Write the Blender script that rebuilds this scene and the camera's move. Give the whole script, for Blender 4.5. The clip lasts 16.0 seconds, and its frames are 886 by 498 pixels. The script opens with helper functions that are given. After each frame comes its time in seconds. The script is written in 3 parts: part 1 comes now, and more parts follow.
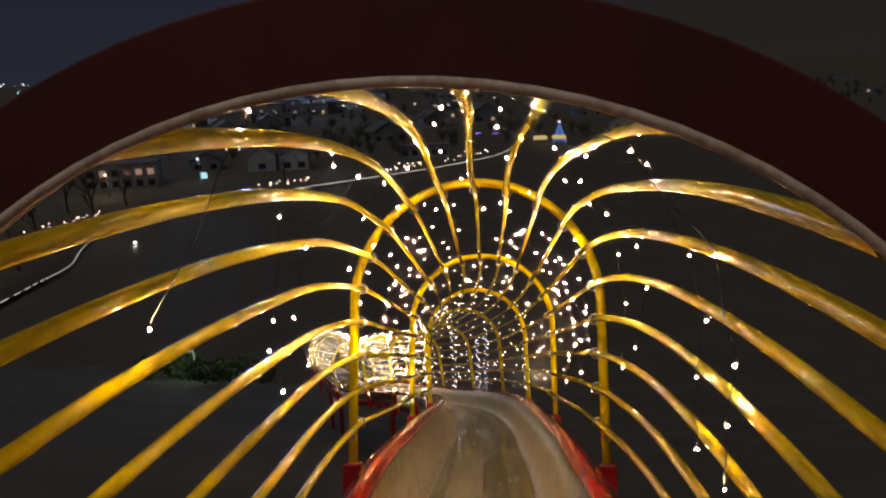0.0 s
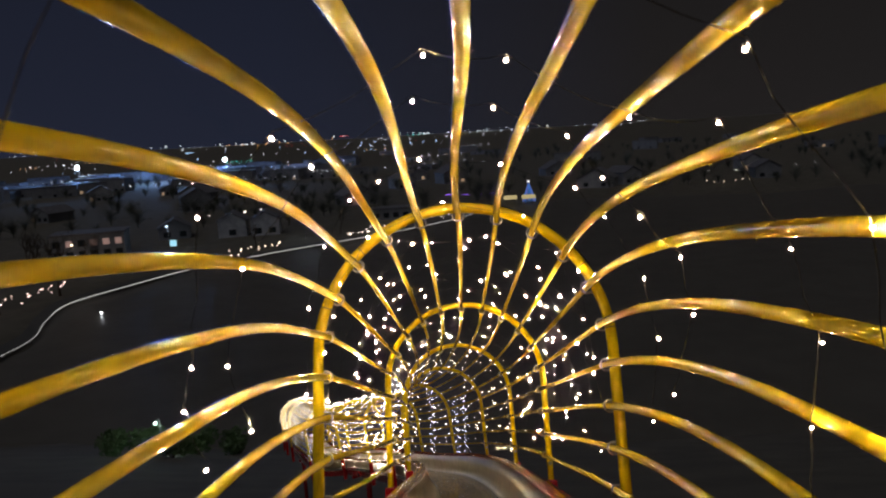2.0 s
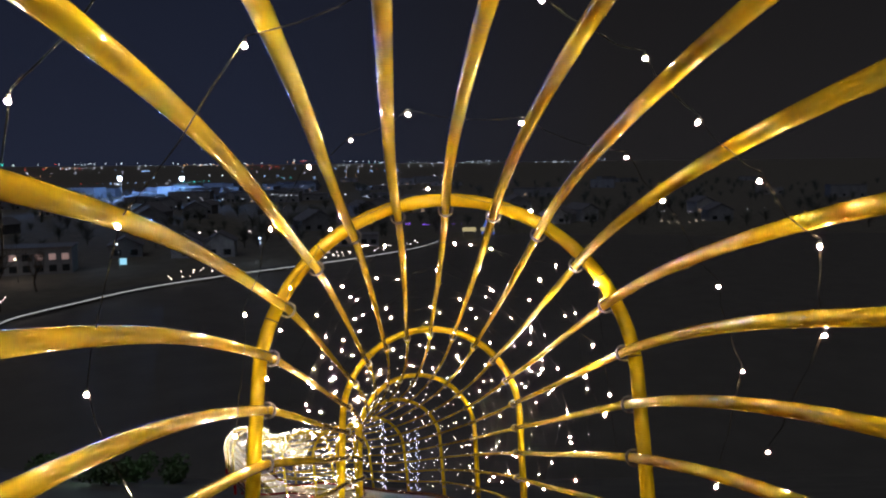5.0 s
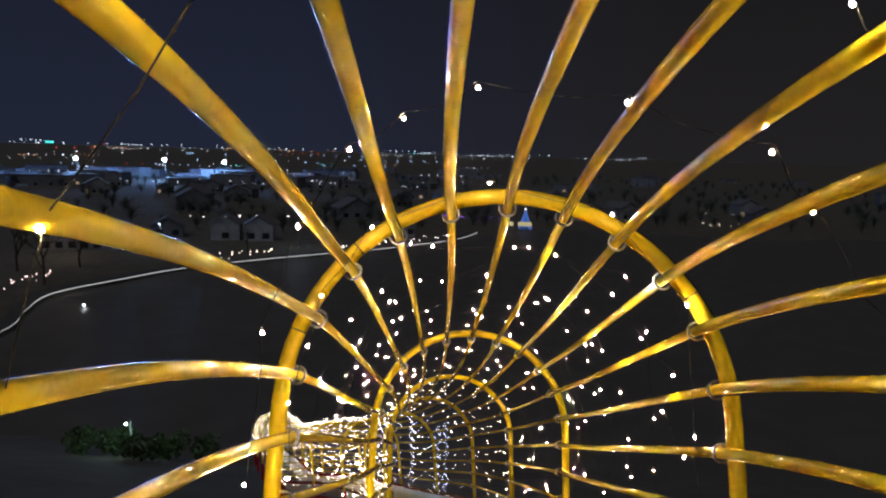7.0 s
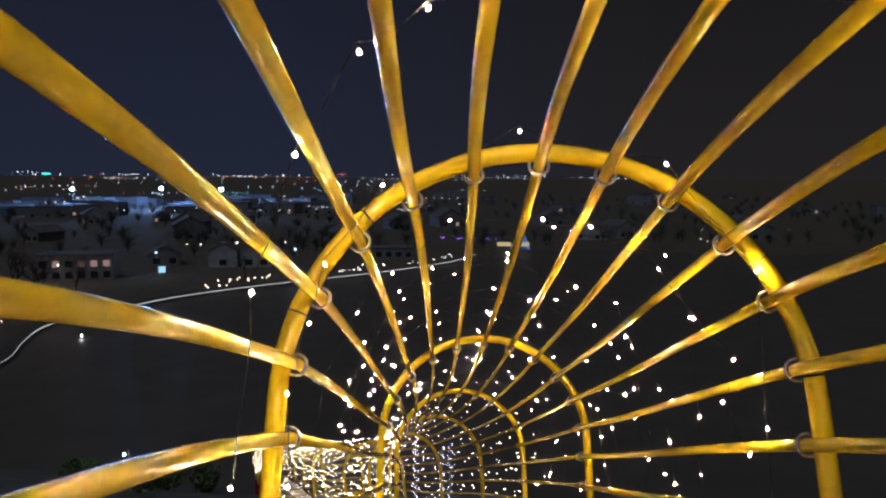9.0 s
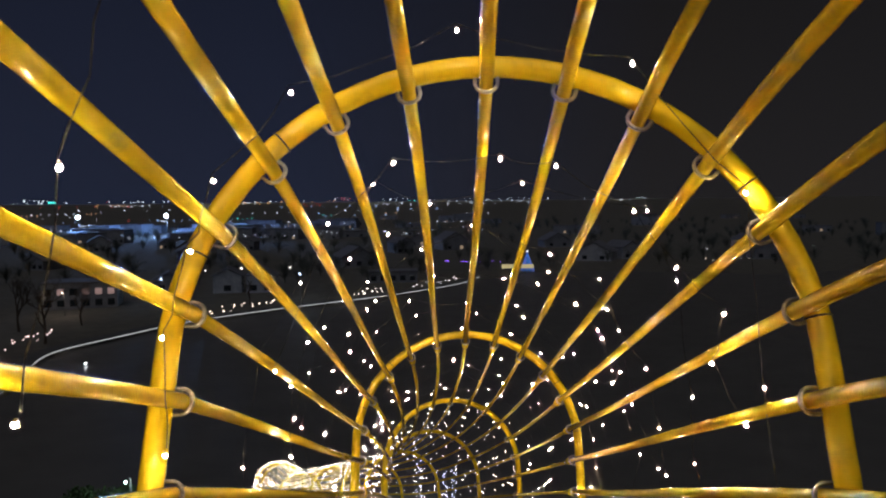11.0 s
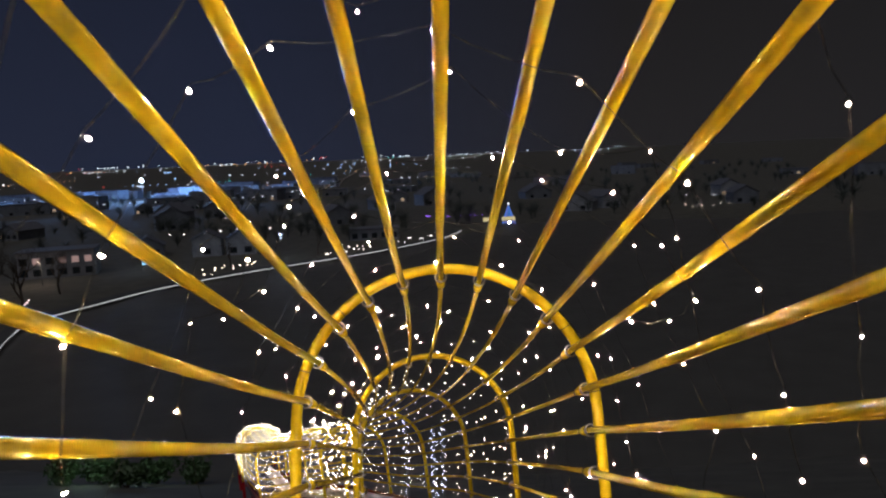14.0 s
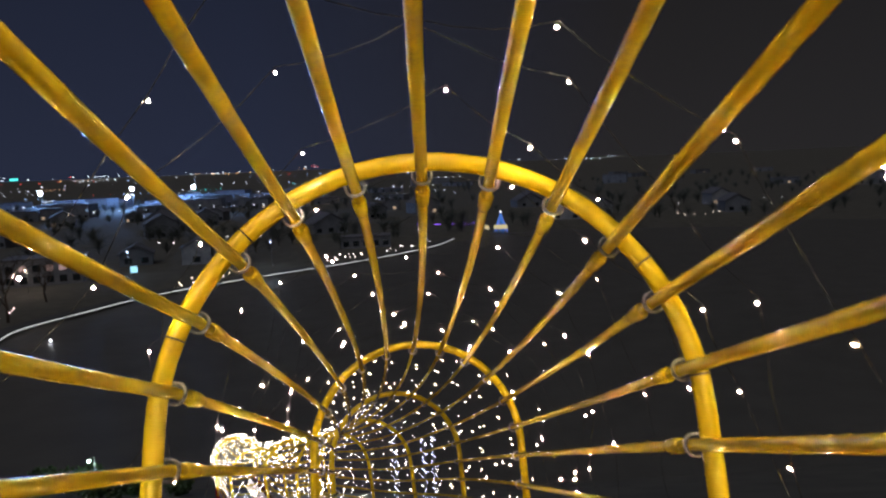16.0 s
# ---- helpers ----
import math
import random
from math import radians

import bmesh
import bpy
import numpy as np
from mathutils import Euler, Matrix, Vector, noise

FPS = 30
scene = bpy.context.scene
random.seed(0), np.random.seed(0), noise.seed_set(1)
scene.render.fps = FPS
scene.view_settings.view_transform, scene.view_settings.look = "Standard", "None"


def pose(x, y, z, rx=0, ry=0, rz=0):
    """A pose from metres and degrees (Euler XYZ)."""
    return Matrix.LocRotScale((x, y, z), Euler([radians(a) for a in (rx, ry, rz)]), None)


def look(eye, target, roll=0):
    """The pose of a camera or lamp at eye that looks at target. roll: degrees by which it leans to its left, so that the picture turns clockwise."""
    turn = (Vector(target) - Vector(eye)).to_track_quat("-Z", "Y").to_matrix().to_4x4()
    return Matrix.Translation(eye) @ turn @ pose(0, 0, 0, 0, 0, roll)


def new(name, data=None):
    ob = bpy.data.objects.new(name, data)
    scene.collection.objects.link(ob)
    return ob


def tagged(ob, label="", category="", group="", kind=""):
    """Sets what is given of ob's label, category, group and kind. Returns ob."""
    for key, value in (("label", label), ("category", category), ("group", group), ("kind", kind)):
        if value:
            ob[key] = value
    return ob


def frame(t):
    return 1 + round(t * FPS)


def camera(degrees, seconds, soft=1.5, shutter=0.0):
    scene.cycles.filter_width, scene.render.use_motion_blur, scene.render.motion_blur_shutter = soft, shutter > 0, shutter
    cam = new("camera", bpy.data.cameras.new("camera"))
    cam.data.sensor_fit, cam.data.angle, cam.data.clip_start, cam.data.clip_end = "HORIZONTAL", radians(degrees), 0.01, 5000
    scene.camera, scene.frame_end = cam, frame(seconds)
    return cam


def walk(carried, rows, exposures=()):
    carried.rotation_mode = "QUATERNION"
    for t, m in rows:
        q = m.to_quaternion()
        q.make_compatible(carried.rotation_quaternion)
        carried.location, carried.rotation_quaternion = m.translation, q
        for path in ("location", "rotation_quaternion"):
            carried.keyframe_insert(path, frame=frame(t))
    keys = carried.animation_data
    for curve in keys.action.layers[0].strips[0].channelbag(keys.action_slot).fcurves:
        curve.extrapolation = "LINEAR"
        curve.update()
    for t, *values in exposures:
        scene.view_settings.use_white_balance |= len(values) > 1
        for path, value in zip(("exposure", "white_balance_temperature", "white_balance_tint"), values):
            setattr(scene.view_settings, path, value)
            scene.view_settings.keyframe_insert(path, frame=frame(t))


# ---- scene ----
import functools

cam = camera(62.5, 16.0, soft=2.2, shutter=0.5)
# seconds, eye, yaw to the left, pitch up, lean to the right
ROWS = [
    (0.0, 0.008, 0.003, 23.977, 4.72, -13.47, 2.2),
    (0.5, 0.014, 0.044, 23.958, 4.88, -12.31, 2.9),
    (1.0, 0.021, 0.148, 23.932, 4.46, -10.96, 2.98),
    (1.5, -0.051, 0.305, 23.87, 3.57, -9.62, 3.29),
    (2.0, -0.055, 0.439, 23.787, 2.33, -8.75, 3.31),
    (2.5, -0.046, 0.547, 23.744, 0.9, -7.93, 3.22),
    (3.0, -0.068, 0.647, 23.705, -0.56, -7.33, 2.93),
    (5.5, -0.165, 1.061, 23.626, -0.32, -6.48, -0.24),
    (6.0, -0.184, 1.172, 23.627, 0.94, -6.77, -0.95),
    (6.5, -0.197, 1.258, 23.611, 1.63, -7.4, -1.23),
    (7.0, -0.199, 1.278, 23.621, 1.71, -7.12, -1.52),
    (7.5, -0.196, 1.326, 23.601, 1.51, -6.88, -1.25),
    (8.0, -0.21, 1.385, 23.547, 1.21, -6.36, -1.13),
    (8.5, -0.236, 1.447, 23.531, 1.12, -5.85, -0.68),
    (9.0, -0.254, 1.512, 23.476, 1.57, -5.36, -0.2),
    (11.5, -0.121, 1.796, 23.287, 1.74, -3.39, 0.8),
    (12.0, -0.125, 1.869, 23.296, 1.65, -3.73, 1.11),
    (12.5, -0.162, 1.986, 23.297, 2.0, -4.27, 1.53),
    (13.0, -0.157, 2.182, 23.239, 1.81, -5.35, 1.79),
    (13.5, -0.144, 2.433, 23.136, 1.8, -6.63, 2.27),
    (14.0, -0.11, 2.628, 23.06, 0.58, -7.04, 2.53),
    (14.5, -0.13, 2.875, 23.024, -0.0, -6.69, 2.82),
    (15.0, -0.12, 3.245, 22.874, -0.52, -6.24, 2.89),
    (15.5, -0.1, 3.506, 22.695, -0.85, -7.66, 2.68),
    (16.0, -0.114, 3.692, 22.662, -0.08, -6.36, 2.41),
]


def gaze(x, y, z, yaw, pitch, lean):
    a, b = radians(yaw), radians(pitch)
    ahead = Vector((-math.sin(a) * math.cos(b), math.cos(a) * math.cos(b), math.sin(b)))
    return look((x, y, z), Vector((x, y, z)) + ahead, -lean)


walk(cam, [(r[0], gaze(*r[1:])) for r in ROWS], [(0.0, 0.3, 8200, 10), (1.0, 0.18, 7900, 10), (2.5, 0.12, 6900, 10), (5.5, 0.15, 6600, 10), (9.0, 0.26, 6600, 10), (12.5, 0.08, 6500, 10), (14.5, 0.52, 6600, 9), (16.0, 0.6, 6600, 9)])

# ---- night sky and light ----
world = bpy.data.worlds.new("night")
scene.world = world
world.use_nodes = True
wn, wl = world.node_tree.nodes, world.node_tree.links
bg = wn["Background"]
tc = wn.new("ShaderNodeTexCoord")
sep = wn.new("ShaderNodeSeparateXYZ")
wl.new(tc.outputs["Generated"], sep.inputs[0])
ramp = wn.new("ShaderNodeValToRGB")
ramp.color_ramp.elements[0].position, ramp.color_ramp.elements[0].color = 0.0, (0.0135, 0.0172, 0.034, 1)
ramp.color_ramp.elements[1].position, ramp.color_ramp.elements[1].color = 0.45, (0.0062, 0.0078, 0.0158, 1)
wl.new(sep.outputs["Z"], ramp.inputs[0])
side = wn.new("ShaderNodeValToRGB")
side.color_ramp.elements[0].position, side.color_ramp.elements[0].color = 0.38, (1, 1, 1, 1)
side.color_ramp.elements[1].position, side.color_ramp.elements[1].color = 0.62, (1.02, 0.76, 0.42, 1)
half = wn.new("ShaderNodeMath")
half.operation, half.inputs[1].default_value, half.inputs[2].default_value = "MULTIPLY_ADD", 0.5, 0.5
wl.new(sep.outputs["X"], half.inputs[0])
wl.new(half.outputs[0], side.inputs[0])
mul = wn.new("ShaderNodeMix")
mul.data_type, mul.blend_type, mul.inputs[0].default_value = "RGBA", "MULTIPLY", 1.0
wl.new(ramp.outputs[0], mul.inputs[6])
wl.new(side.outputs[0], mul.inputs[7])
wl.new(mul.outputs[2], bg.inputs[0])
bg.inputs[1].default_value = 0.95
# broad fill sun, no source of its own: lifts the dark ground and pond
fill_sun = bpy.data.lights.new("night_fill", "SUN")
fill_sun.energy, fill_sun.angle, fill_sun.color = 0.4, radians(60), (0.92, 0.94, 1.0)
new("night_fill", fill_sun).matrix_basis = look((0, 0, 60), (14, 30, 0))


# ---- materials ----
def bsdf(name, base, rough=0.5, metal=0.0, coat=0.0):
    m = bpy.data.materials.new(name)
    m.use_nodes = True
    b = m.node_tree.nodes["Principled BSDF"]
    b.inputs["Base Color"].default_value = (*base, 1)
    b.inputs["Roughness"].default_value = rough
    b.inputs["Metallic"].default_value = metal
    b.inputs["Coat Weight"].default_value = coat
    b.inputs["Coat Roughness"].default_value = 0.08
    return m


def worn(name, base, second, scale, low=0.45, high=0.6, rough=(0.3, 0.5), metal=0.0, coat=0.0, bump=0.02, fine=40.0, stretch=(1, 1, 1)):
    """Paint, metal or ground of two tones: wide patches, fine grain, gloss that varies, and a small relief."""
    m = bsdf(name, base, rough[0], metal, coat)
    n, l = m.node_tree.nodes, m.node_tree.links
    b = n["Principled BSDF"]
    t = n.new("ShaderNodeTexCoord")
    mp = n.new("ShaderNodeMapping")
    mp.inputs["Scale"].default_value = stretch
    l.new(t.outputs["Object"], mp.inputs[0])
    big, small = n.new("ShaderNodeTexNoise"), n.new("ShaderNodeTexNoise")
    big.inputs["Scale"].default_value, big.inputs["Detail"].default_value = scale, 6
    small.inputs["Scale"].default_value, small.inputs["Detail"].default_value = scale * fine / 8, 4
    for q in (big, small):
        l.new(mp.outputs[0], q.inputs["Vector"])
    r = n.new("ShaderNodeValToRGB")
    r.color_ramp.elements[0].position, r.color_ramp.elements[0].color = low, (*base, 1)
    r.color_ramp.elements[1].position, r.color_ramp.elements[1].color = high, (*second, 1)
    add = n.new("ShaderNodeMath")
    add.operation, add.inputs[1].default_value = "MULTIPLY_ADD", 0.35
    l.new(small.outputs[0], add.inputs[0])
    sc = n.new("ShaderNodeMath")
    sc.operation, sc.inputs[1].default_value = "MULTIPLY", 0.65
    l.new(big.outputs[0], sc.inputs[0])
    l.new(sc.outputs[0], add.inputs[2])
    l.new(add.outputs[0], r.inputs[0])
    l.new(r.outputs[0], b.inputs["Base Color"])
    mr = n.new("ShaderNodeMapRange")
    mr.inputs["To Min"].default_value, mr.inputs["To Max"].default_value = rough
    l.new(small.outputs[0], mr.inputs[0])
    l.new(mr.outputs[0], b.inputs["Roughness"])
    if bump:
        bp = n.new("ShaderNodeBump")
        bp.inputs["Strength"].default_value, bp.inputs["Distance"].default_value = 0.4, bump
        l.new(add.outputs[0], bp.inputs["Height"])
        l.new(bp.outputs[0], b.inputs["Normal"])
    return m


def glow(name, colour, strength):
    m = bpy.data.materials.new(name)
    m.use_nodes = True
    n = m.node_tree.nodes
    n.remove(n["Principled BSDF"])
    e = n.new("ShaderNodeEmission")
    e.inputs[0].default_value, e.inputs[1].default_value = (*colour, 1), strength
    m.node_tree.links.new(e.outputs[0], n["Material Output"].inputs[0])
    return m


YELLOW = worn("yellow paint", (0.7, 0.465, 0.011), (0.46, 0.31, 0.02), 12, 0.54, 0.72, (0.12, 0.26), coat=0.0, bump=0)
YELLOW.node_tree.nodes["Principled BSDF"].inputs["Specular IOR Level"].default_value = 0.5
RAIL = worn("yellow rail paint", (0.68, 0.455, 0.016), (0.5, 0.345, 0.03), 14, 0.5, 0.68, (0.1, 0.24), coat=0.3, bump=0.0004, fine=60.0)
RAIL.node_tree.nodes["Principled BSDF"].inputs["Specular IOR Level"].default_value = 0.4
RED = worn("red paint", (0.3, 0.014, 0.016), (0.2, 0.01, 0.012), 7, 0.5, 0.7, (0.06, 0.16), coat=0.0, bump=0)
RIM_RED = worn("crinkled glossy red film", (0.38, 0.014, 0.016), (0.26, 0.01, 0.012), 22, 0.5, 0.7, (0.05, 0.1), coat=0.3, bump=0.0035, fine=20.0)
RED_MATT = worn("dull red paint", (0.115, 0.015, 0.013), (0.075, 0.011, 0.01), 5, 0.45, 0.65, (0.6, 0.8), bump=0.001)
STEEL = worn("brushed stainless steel", (0.56, 0.44, 0.32), (0.4, 0.31, 0.22), 3, 0.42, 0.66, (0.36, 0.5), metal=1.0, bump=0, stretch=(8, 0.5, 8))
STRIP = worn("brushed steel strip", (0.95, 0.76, 0.52), (0.72, 0.57, 0.4), 5, 0.42, 0.66, (0.16, 0.26), metal=1.0, bump=0, stretch=(8, 0.5, 8))
sn, sl = STRIP.node_tree.nodes, STRIP.node_tree.links
si, sh, sm = sn.new("ShaderNodeObjectInfo"), sn.new("ShaderNodeHueSaturation"), sn.new("ShaderNodeMapRange")
sm.inputs["To Min"].default_value, sm.inputs["To Max"].default_value = 0.42, 1.12
sl.new(si.outputs["Random"], sm.inputs[0])
sl.new(sm.outputs[0], sh.inputs["Value"])
old = sn["Principled BSDF"].inputs["Base Color"].links[0].from_socket
sl.new(old, sh.inputs["Color"])
sl.new(sh.outputs[0], sn["Principled BSDF"].inputs["Base Color"])
BOLT = worn("galvanised steel", (0.42, 0.39, 0.35), (0.22, 0.2, 0.18), 60, 0.45, 0.6, (0.3, 0.5), metal=1.0, bump=0.0004)
# pale tone stands for the light caught on the arch's inner edge
LIT_EDGE = worn("pale lit edge", (0.88, 0.68, 0.56), (0.62, 0.42, 0.34), 30, 0.45, 0.6, (0.4, 0.6), bump=0)
CABLE = bsdf("black cable", (0.012, 0.012, 0.012), 0.5)
WIRE = bsdf("clear cable", (0.03, 0.028, 0.024), 0.4)
SOCKET = bsdf("clear plastic socket", (0.1, 0.09, 0.075), 0.4)
WARM = glow("warm bulb", (1.0, 0.77, 0.46), 2300)
WARM_SMALL = glow("warm fairy bulb", (1.0, 0.81, 0.54), 2150)
WARM_FAR = glow("warm small bulb", (1.0, 0.82, 0.54), 44)
COOL = glow("cool bulb", (0.66, 0.7, 1.0), 8)
HILL = worn("winter grass", (0.075, 0.068, 0.056), (0.11, 0.1, 0.082), 0.35, 0.4, 0.65, (0.8, 1.0), bump=0.06)
BARK = worn("bark", (0.07, 0.05, 0.035), (0.04, 0.03, 0.022), 6, 0.4, 0.65, (0.8, 1.0), bump=0.01)
LEAF = worn("evergreen leaves", (0.035, 0.075, 0.025), (0.06, 0.1, 0.035), 1.2, 0.4, 0.65, (0.5, 0.7), bump=0)
DARKLEAF = worn("dark woods", (0.065, 0.075, 0.07), (0.105, 0.115, 0.1), 0.1, 0.4, 0.65, (0.8, 1.0), bump=0)
PLASTER = worn("pale render", (0.34, 0.35, 0.38), (0.22, 0.23, 0.26), 0.4, 0.45, 0.65, (0.7, 0.9), bump=0.004)
GREYWALL = worn("grey cladding", (0.2, 0.21, 0.24), (0.14, 0.15, 0.18), 0.3, 0.45, 0.65, (0.6, 0.85), bump=0.004)
ROOF = worn("dark roof tiles", (0.1, 0.1, 0.12), (0.15, 0.15, 0.17), 0.8, 0.45, 0.65, (0.5, 0.8), bump=0.01)
GLASS = bsdf("dark window glass", (0.02, 0.025, 0.03), 0.06)
ASPHALT = worn("asphalt", (0.05, 0.05, 0.052), (0.07, 0.07, 0.07), 0.5, 0.4, 0.65, (0.75, 0.95), bump=0.004)
WATER = worn("pond water", (0.085, 0.08, 0.075), (0.1, 0.094, 0.088), 0.2, 0.4, 0.6, (0.4, 0.6), bump=0.006)
WATER.node_tree.nodes["Principled BSDF"].inputs["Specular IOR Level"].default_value = 0.05
POLE = bsdf("lamp post paint", (0.12, 0.12, 0.12), 0.45)


# ---- mesh helpers ----
def mesh_of(name, verts, faces, mat, smooth=False):
    me = bpy.data.meshes.new(name)
    me.from_pydata([tuple(v) for v in verts], [], faces)
    me.materials.append(mat)
    if smooth:
        me.polygons.foreach_set("use_smooth", [True] * len(me.polygons))
    me.update()
    return me


def piece(name, me, parent=None, label="", at=None):
    ob = new(name, me)
    if at is not None:
        ob.matrix_basis = at
    if parent is not None:
        ob.parent = parent
    if label:
        tagged(ob, label)
    return ob


def part(name, bm, mat, parent=None, label="", smooth=False, at=None):
    me = bpy.data.meshes.new(name)
    bm.to_mesh(me)
    bm.free()
    me.materials.append(mat)
    if smooth:
        me.polygons.foreach_set("use_smooth", [True] * len(me.polygons))
    return piece(name, me, parent, label, at)


def pipe(points, radius, sides=10, closed=False, caps=True):
    """Verts and faces of a round pipe along points; radius may be a list."""
    pts = [Vector(p) for p in points]
    n = len(pts)
    rs = radius if isinstance(radius, list) else [radius] * n
    verts, faces = [], []
    ref = None
    for i, p in enumerate(pts):
        a = pts[i - 1] if (i or closed) else p
        b = pts[(i + 1) % n] if (i < n - 1 or closed) else p
        d = (b - a).normalized()
        if ref is None:
            ref = d.orthogonal().normalized()
        ref = (ref - d * ref.dot(d)).normalized()
        o = d.cross(ref)
        for k in range(sides):
            w = 2 * math.pi * k / sides
            verts.append(p + (ref * math.cos(w) + o * math.sin(w)) * rs[i])
    for i in range(n if closed else n - 1):
        j = (i + 1) % n
        for k in range(sides):
            q = (k + 1) % sides
            faces.append((i * sides + k, i * sides + q, j * sides + q, j * sides + k))
    if caps and not closed:
        faces.append(tuple(reversed(range(sides))))
        faces.append(tuple((n - 1) * sides + k for k in range(sides)))
    return verts, faces


def join(lists):
    verts, faces = [], []
    for v, f in lists:
        o = len(verts)
        verts += list(v)
        faces += [tuple(i + o for i in q) for q in f]
    return verts, faces


def box(x0, y0, z0, x1, y1, z1):
    v = [(x, y, z) for z in (z0, z1) for y in (y0, y1) for x in (x0, x1)]
    return v, [(0, 2, 3, 1), (4, 5, 7, 6), (0, 1, 5, 4), (2, 6, 7, 3), (0, 4, 6, 2), (1, 3, 7, 5)]


def bevelled(x0, y0, z0, x1, y1, z1, w=0.01):
    bm = bmesh.new()
    bmesh.ops.create_cube(bm, size=1)
    bmesh.ops.scale(bm, vec=(x1 - x0, y1 - y0, z1 - z0), verts=bm.verts)
    bmesh.ops.translate(bm, vec=((x0 + x1) / 2, (y0 + y1) / 2, (z0 + z1) / 2), verts=bm.verts)
    bmesh.ops.bevel(bm, geom=bm.edges[:], offset=w, segments=2, affect="EDGES", profile=0.5)
    return bm


def ball(p, r, rings=4, sides=6):
    x, y, z = p
    v, f = [(x, y, z + r)], []
    for i in range(1, rings):
        a = math.pi * i / rings
        for k in range(sides):
            w = 2 * math.pi * k / sides
            v.append((x + r * math.sin(a) * math.cos(w), y + r * math.sin(a) * math.sin(w), z + r * math.cos(a)))
    v.append((x, y, z - r))
    for k in range(sides):
        q = (k + 1) % sides
        f.append((0, 1 + k, 1 + q))
        for i in range(rings - 2):
            f.append((1 + i * sides + k, 1 + (i + 1) * sides + k, 1 + (i + 1) * sides + q, 1 + i * sides + q))
        f.append((1 + (rings - 2) * sides + q, 1 + (rings - 2) * sides + k, len(v) - 1))
    return v, f


# ---- the run of the slide: centre of the hoop circles, heading to the left, slope ----
STATIONS = [
    (-0.044, -0.75, 23.54, 0, 0), (-0.065, 0.5, 23.513, 0.164, 0.434), (-0.059, 1.625, 23.412, 2.102, -9.889), (-0.1, 2.835, 23.07, -0.003, -19.499), (-0.145, 4.984, 22.211, 1, -22.8),
    (-0.266, 7.083, 21.327, 5, -22.8), (-0.537, 9.174, 20.424, 10, -23.4), (-1.033, 11.214, 19.5, 17, -23), (-1.716, 13.225, 18.633, 22, -21.5),
    (-2.66, 15.15, 17.85, 30, -19.5), (-3.78, 16.95, 17.02, 29, -17.5), (-4.68, 18.9, 16.53, 21, -15), (-5.38, 20.95, 15.8, 18, -19), (-6.05, 23.0, 15.05, 18, -19),
]
R_RAIL, R_HOOP = 0.47, 0.4995
HOOP_PIPE, RAIL_PIPE = 0.0187, 0.0121
FLARE = {0: 0.493, 1: 0.496, 2: 0.463, 4: 0.474}  # the cage is a little wider in places


def heading(h, s):
    h, s = radians(h), radians(s)
    return Vector((-math.sin(h) * math.cos(s), math.cos(h) * math.cos(s), math.sin(s)))


def run(u):
    """Place and axes (right, up, ahead) on the run at station number u."""
    i = min(int(u), len(STATIONS) - 2)
    f = u - i
    a, b = STATIONS[i], STATIONS[i + 1]
    p, q = Vector(a[:3]), Vector(b[:3])
    gap = (q - p).length
    m, w = heading(*a[3:]) * gap, heading(*b[3:]) * gap
    place = p * (2 * f**3 - 3 * f**2 + 1) + m * (f**3 - 2 * f**2 + f) + q * (3 * f**2 - 2 * f**3) + w * (f**3 - f**2)
    ahead = (p * (6 * f * f - 6 * f) + m * (3 * f * f - 4 * f + 1) + q * (6 * f - 6 * f * f) + w * (3 * f * f - 2 * f)).normalized()
    right = ahead.cross(Vector((0, 0, 1))).normalized()
    return place, right, right.cross(ahead), ahead


def at_run(u, x, z):
    p, r, up, _ = run(u)
    return p + r * x + up * z


def girth(k, radius=R_RAIL, step=0.135):
    """Across and up for place k round the cage: an arch with straight legs."""
    s, quarter = abs(k) * step * radius / R_RAIL, radius * math.pi / 2
    sign = 1 if k >= 0 else -1
    if s <= quarter:
        return sign * radius * math.sin(s / radius), radius * math.cos(s / radius)
    return sign * radius, -(s - quarter)


def on_plane(p, r, up, x, z):
    return p + r * x + up * z


def cage(u):
    """Radius of the rails' circle at station number u."""
    i = min(int(u), len(STATIONS) - 2)
    a, c = FLARE.get(i, R_RAIL), FLARE.get(i + 1, R_RAIL)
    return a + (c - a) * (u - i)


def on_cage(u, k, extra=0.0):
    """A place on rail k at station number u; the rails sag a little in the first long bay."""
    bay = math.sin(math.pi * (u - 3)) if 3 < u < 4 else 0.0
    x, z = girth(k, cage(u) + extra + -0.011 * bay)
    return at_run(u, x, z + -0.024 * bay)


LAST = len(STATIONS) - 1
HOOPS = range(3, LAST + 1)


# ---- ground, pond, distance ----
def far_rise(far):
    """The plain climbs gently towards the horizon."""
    return 40.0 * min(1.0, max(0.0, (far - 1000) / 2600)) ** 1.3


def ground_height(x, y):
    down = 20.6 - 0.395 * max(0.0, y - 1) if y > 1 else 20.6
    down += -0.06 * (x + 0.1 * y) if x < 0 else 0.02 * x
    far = math.hypot(x, y)
    if y <= 1:
        down -= 0.02 * abs(x)
    d = max(down, -1.6) + far_rise(far)
    d += 0.25 * noise.noise((x * 0.08, y * 0.08, 0)) * min(1, far / 12)
    return d


BANK = [(-60, 20), (-54, 50), (-57, 80), (-58, 91), (-62, 101), (-65, 113), (-61, 127), (-55, 142), (-42, 159), (-20, 182), (-3, 207), (4, 229), (22, 240), (70, 244), (150, 236), (280, 190)]


